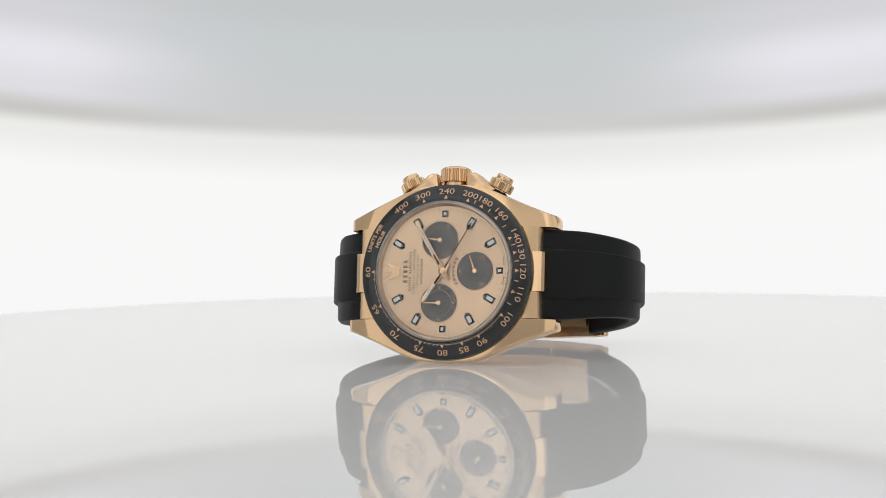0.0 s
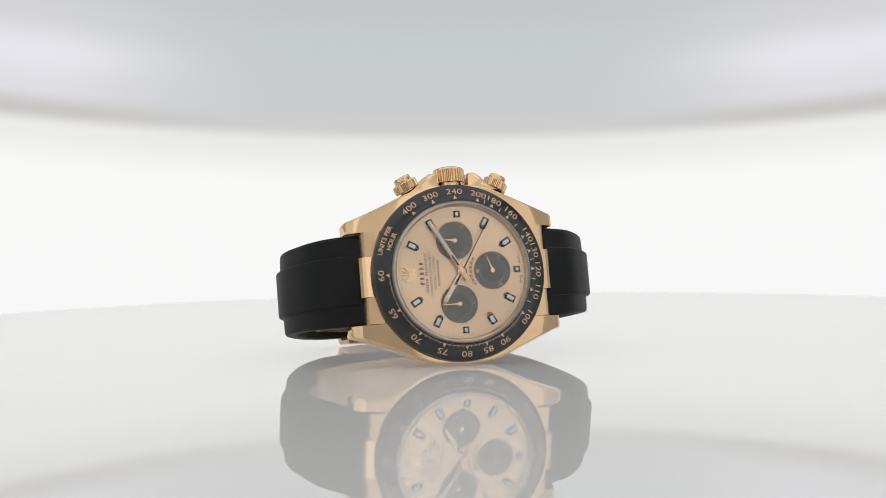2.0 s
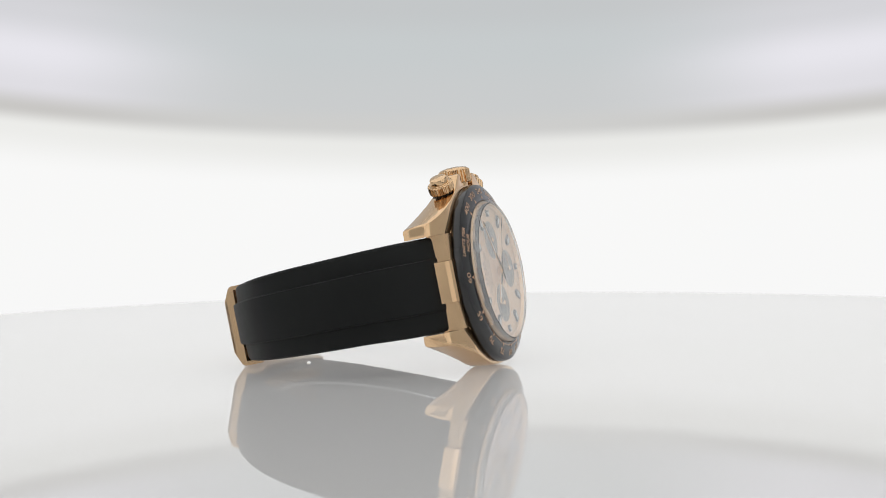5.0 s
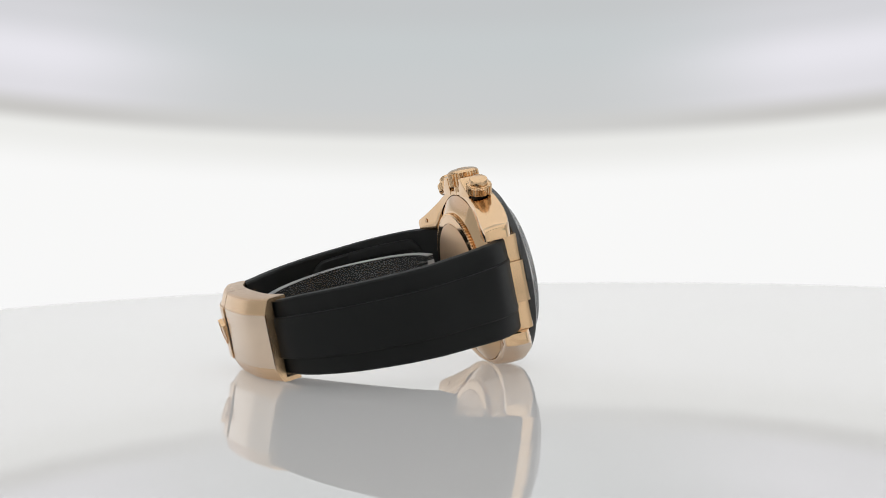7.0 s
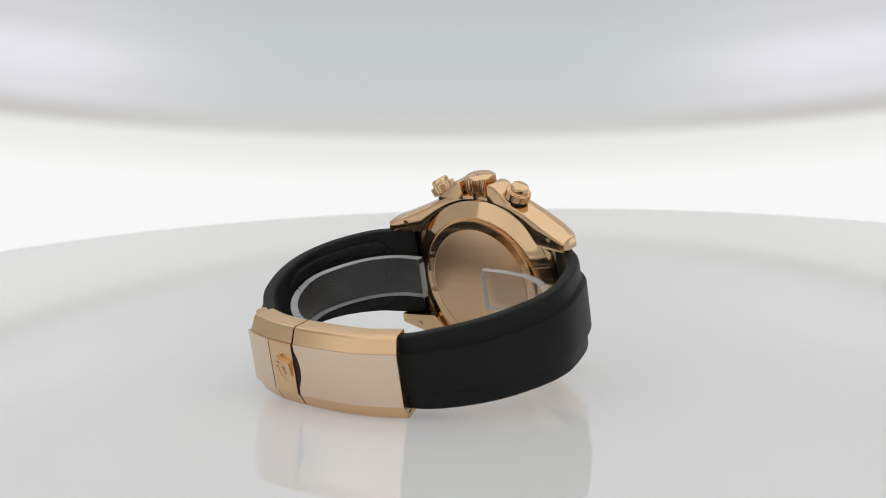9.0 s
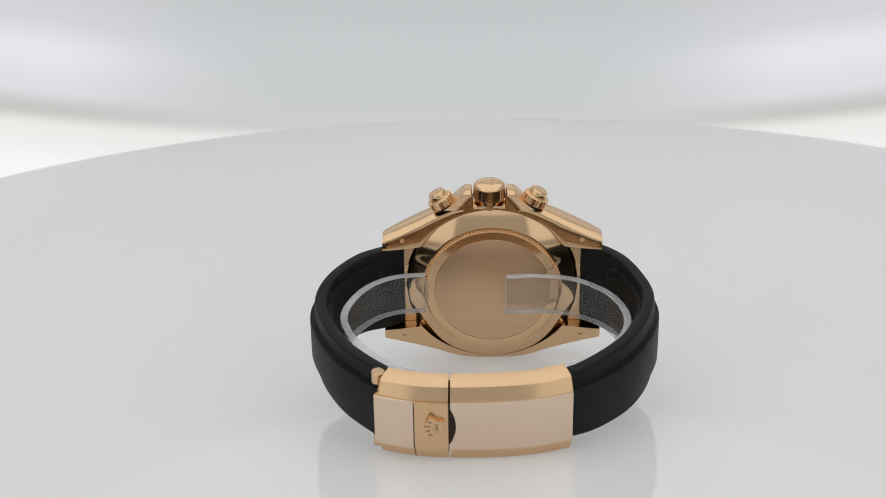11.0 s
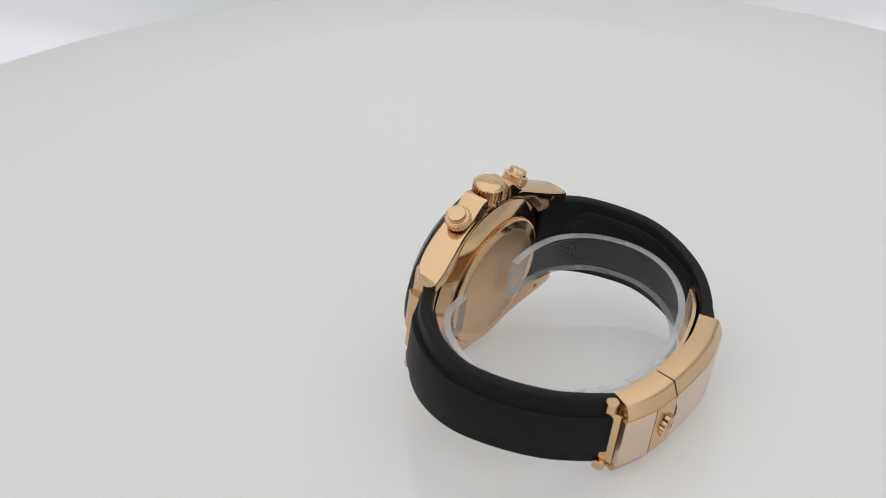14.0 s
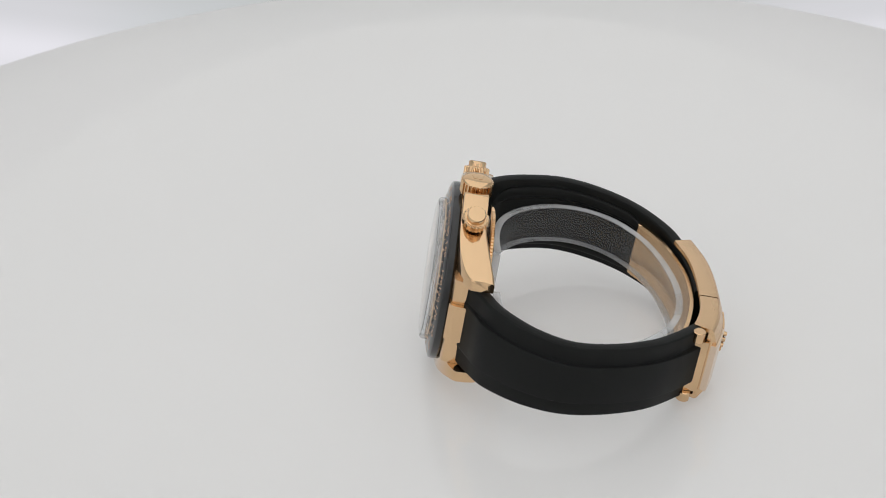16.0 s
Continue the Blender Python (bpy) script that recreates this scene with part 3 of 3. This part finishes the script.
# strap
LONG = [(20.8, -5.6, 10, -10), (24.7, -7.9, 10, -10), (28.9, -12.5, 10, -9.8), (32.0, -19.3, 9.8, -9.4), (33.8, -27.5, 9.5, -9.2), (32.2, -36.0, 9.2, -9.1),
        (27.6, -44.8, 8.7, -9.0), (20.5, -51.8, 8.0, -8.8), (14.0, -55.2, 7.3, -8.4), (4.0, -57.6, 7.0, -8.2), (-5.0, -58.3, 7.0, -8.2)]
SHORT = [(-20.8, -5.6, 10, -10), (-24.4, -7.8, 10, -10), (-30.0, -11.4, 9.9, -9.3), (-35.4, -18.7, 9.4, -8.5), (-37.6, -27.2, 8.8, -8.1), (-35.9, -36.0, 8.5, -8.1),
         (-31.8, -44.6, 8.2, -8.4), (-27.2, -50.3, 8.0, -8.7), (-21.8, -55.6, 7.9, -8.9)]


def strap_section(u):
    e = min(1.0, 0.25 + u * 6)
    side = [(1.0, -0.9), (0.985, -0.35), (0.95, -0.08), (0.90, 0.0), (0.565, 0.10), (0.545, 0.25), (0.538, 0.9 * e), (0.525, 1.05 * e), (0.49, 1.12 * e)]
    inner = [(1.0, -1.9), (0.98, -2.4), (0.93, -2.65)]
    return side + [(-f, o) for f, o in side[::-1]] + [(-f, o) for f, o in inner] + [(f, o) for f, o in inner[::-1]]


def cushion_section(u):
    h = min(1.0, u * 9, (1 - u) * 9) ** 0.5 if 0 < u < 1 else 0.0
    w = 0.80 * (0.55 + 0.45 * h)
    return [(w, -2.4), (w, -2.5 - 0.8 * h), (w * 0.93, -2.6 - 1.1 * h), (w * 0.7, -2.6 - 1.1 * h), (w * 0.62, -2.6 - 0.5 * h),
            (-w * 0.62, -2.6 - 0.5 * h), (-w * 0.7, -2.6 - 1.1 * h), (-w * 0.93, -2.6 - 1.1 * h), (-w, -2.5 - 0.8 * h), (-w, -2.4)]


for knots, label in ((LONG, "long black rubber strap half running under the clasp"), (SHORT, "short black rubber strap half hinged to the clasp")):
    path = spline(knots, 70)
    strap = part("strap", sweep(path, strap_section), rubber, watch, label, sharp=30)
    part("cushion", sweep(path[6:44], cushion_section), rubber, strap, "raised rubber cushion inside the strap", sharp=40)

# clasp
CLASP = [(-25.0, -57.9, 8.1, -9.4), (-22.0, -59.2, 8.1, -9.4), (-16.0, -60.9, 8.1, -9.4), (-9.2, -61.5, 8.1, -9.5), (0.0, -61.3, 8.1, -9.6), (8.0, -60.2, 8.0, -9.7), (15.4, -57.8, 8.0, -9.8)]
cp = spline(CLASP, 200)


def cut(y0, y1, n=16):
    idx = np.linspace(np.argmin(abs(cp[:, 0] - y0)), np.argmin(abs(cp[:, 0] - y1)), n)
    return np.stack([np.interp(idx, np.arange(len(cp)), cp[:, j]) for j in range(4)], 1)


def shell(u):
    return [(1.0, -1.9), (0.985, -1.5), (0.95, -1.15), (0.66, 0.0), (-0.66, 0.0), (-0.95, -1.15), (-0.985, -1.5), (-1.0, -1.9), (-1.0, -5.6), (-0.9, -5.6), (-0.9, -2.2), (0.9, -2.2), (0.9, -5.6), (1.0, -5.6)]


def band(u):
    return [(0.64, -0.4), (0.64, 0.10), (0.62, 0.14), (-0.62, 0.14), (-0.64, 0.10), (-0.64, -0.4)]


def plate(u):
    return [(0.64, -0.9), (0.645, 0.32), (0.62, 0.42), (-0.62, 0.42), (-0.645, 0.32), (-0.64, -0.9)]


clasp = part("clasp", sweep(cut(-9.0, 15.4, 24), shell), gold_brush, watch, "brushed gold folding clasp cover", sharp=22)
part("centre_band", sweep(cut(-9.0, 15.4, 24), band), gold_film, clasp, "polished gold centre band", sharp=22)
lid = part("clasp_lid", sweep(cut(-23.2, -9.3, 16), shell), gold_brush, watch, "brushed gold safety lid of the clasp", sharp=22)
part("centre_band", sweep(cut(-23.9, -16.2, 8), plate), gold_film, lid, "polished gold centre band", sharp=22)
part("centre_band", sweep(cut(-15.9, -9.3, 8), plate), gold_brush, lid, "brushed gold centre band", sharp=22)
groove = [(0.55, -0.3), (0.55, 0.30), (-0.55, 0.30), (-0.66, 0.03), (-0.97, -1.22), (-0.95, -1.5), (0.5, -1.5)]
part("seam", sweep(cut(-16.2, -15.9, 3), lambda u: groove), dark_edge, lid, "dark seam")
# raised emblem on the lid: a plain fan
m = Matrix.Translation((-0.5, -11.7, -61.5)) @ pose(0, 0, 0, 180, 0, 0) @ pose(0, 0, 0, -9, 0, 90) @ pose(0, 0, 0, 0, 0, -90) @ Matrix.Diagonal((1.25, 1.25, 1, 1))
fan = prism([(-1.25, -1.3), (1.25, -1.3), (1.6, -0.5), (0.8, -0.3), (-0.8, -0.3), (-1.6, -0.5)], 0.0, 0.95, m)
for a in (-38, -19, 0, 19, 38):
    ray = m @ Matrix.Translation((0, -1.5, 0)) @ Matrix.Rotation(radians(-a), 4, "Z")
    merge(fan, prism([(-0.5, 0.7), (0.5, 0.7), (0.34, 2.9), (-0.34, 2.9)], 0.0, 0.9, ray))
    merge(fan, prism([(0.42 * math.cos(k * math.pi / 5), 3.0 + 0.42 * math.sin(k * math.pi / 5)) for k in range(10)], 0.0, 0.98, ray))
part("emblem", fan, gold_brush, lid, "plain raised gold emblem")
# No hollow is cut; a slightly proud dark prism stands for its shade.
part("thumb_notch", prism([(-0.7 + 4.6 * k / 8, -9.25 + 1.45 * (1 - (k / 8) ** 2)) for k in range(-8, 9)], -61.70, -60.2), recess_shade, clasp, "thumb notch, its shade painted as a dark piece on the band")


def rod(x0, x1, y, z, r, n=24):
    return revolve([(0, x0), (r - 0.15, x0), (r, x0 + 0.15), (r, x1 - 0.15), (r - 0.15, x1), (0, x1)], n, m=Matrix.Translation((0, y, z)) @ to_x)


part("hinge_block", prism([(-23.3, -57.2), (-22.6, -57.4), (-22.6, -54.2), (-23.3, -54.2)], -7.1, 5.3, to_sweep, 0.2), gold_polish, clasp, "gold hinge block at the strap end")
part("hinge_barrel", rod(5.4, 7.9, -23.2, -54.6, 1.4), gold_polish, clasp)
part("hinge_barrel", rod(-9.4, -7.2, -23.2, -54.6, 1.4), gold_polish, clasp)
BLADE = [(22.3, -46.4, 5.9, -7.2), (19.0, -49.0, 5.9, -7.2), (13.0, -51.9, 5.9, -7.2), (3.0, -54.7, 5.9, -7.2), (-7.0, -55.2, 5.9, -7.2), (-15.0, -54.0, 5.9, -7.2), (-20.0, -52.6, 5.9, -7.2)]
part("folding_blade", sweep(spline(BLADE, 40), lambda u: [(1, 0), (-1, 0), (-1, -0.8), (1, -0.8)]), gold_brush, clasp, "curved gold folding blade")
part("blade_barrel", rod(-7.2, 5.9, 22.7, -46.0, 0.8), gold_polish, clasp)

# clear cuff wedged inside the strap
cuff = tagged(new("plastic_cuff"), "clear plastic holder strip curled inside the watch strap", "holder strip")
CUFF = [(3.0, -11.9, 4.8, -4.5), (10.5, -11.6, 4.8, -4.5), (18.0, -13.2, 4.8, -4.5), (24.4, -17.9, 4.7, -4.5), (28.0, -24.5, 4.7, -4.5), (28.8, -32.0, 4.7, -4.5), (26.2, -39.3, 4.7, -4.5),
        (20.6, -45.4, 4.6, -4.5), (12.6, -49.8, 4.5, -4.6), (2.0, -52.8, 4.4, -4.7), (-8.0, -53.2, 4.4, -4.7), (-17.0, -50.6, 4.5, -4.7), (-24.6, -45.0, 4.6, -4.6), (-29.8, -37.6, 4.8, -4.5),
        (-32.2, -29.4, 5.0, -4.3), (-30.6, -22.0, 5.1, -4.2), (-26.8, -16.0, 5.2, -4.2), (-21.4, -12.4, 5.2, -4.2), (-14.8, -11.4, 5.2, -4.2)]
curl = spline(CUFF, 120)
strip = part("strip", sweep(curl, lambda u: [(0.94, 0), (-0.94, 0), (-0.94, -1.5), (0.94, -1.5)]), plastic, cuff)
for f in (1, -1):
    part("bright_edge", sweep(curl, lambda u: [(f * 0.945, 0.02), (f * 0.945, -1.52), (f * 0.98, -1.52), (f, -1.3), (f, -0.2), (f * 0.98, 0.02)]), plastic_edge, strip, "edge of the strip, painted paler for the light it guides")
for y, z, nudge in ((3.0, -11.9, -0.15), (-14.8, -11.4, 0.15)):
    part("end_edge", prism([(-4.2, y), (3.9, y), (3.9, y + nudge), (-4.2, y + nudge)], z - 1.52, z + 0.02), plastic_edge, strip, "end of the strip, painted paler for the light it guides")


# ---------------------------------------------------------------- what moves
def motions():
    turn = [(t, pose(0, 0, 0, 0, 0, a)) for t, a in TURN]
    walk(watch, turn)
    walk(cuff, turn)
    walk(turntable, turn)
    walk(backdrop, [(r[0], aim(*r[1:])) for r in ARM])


motions()
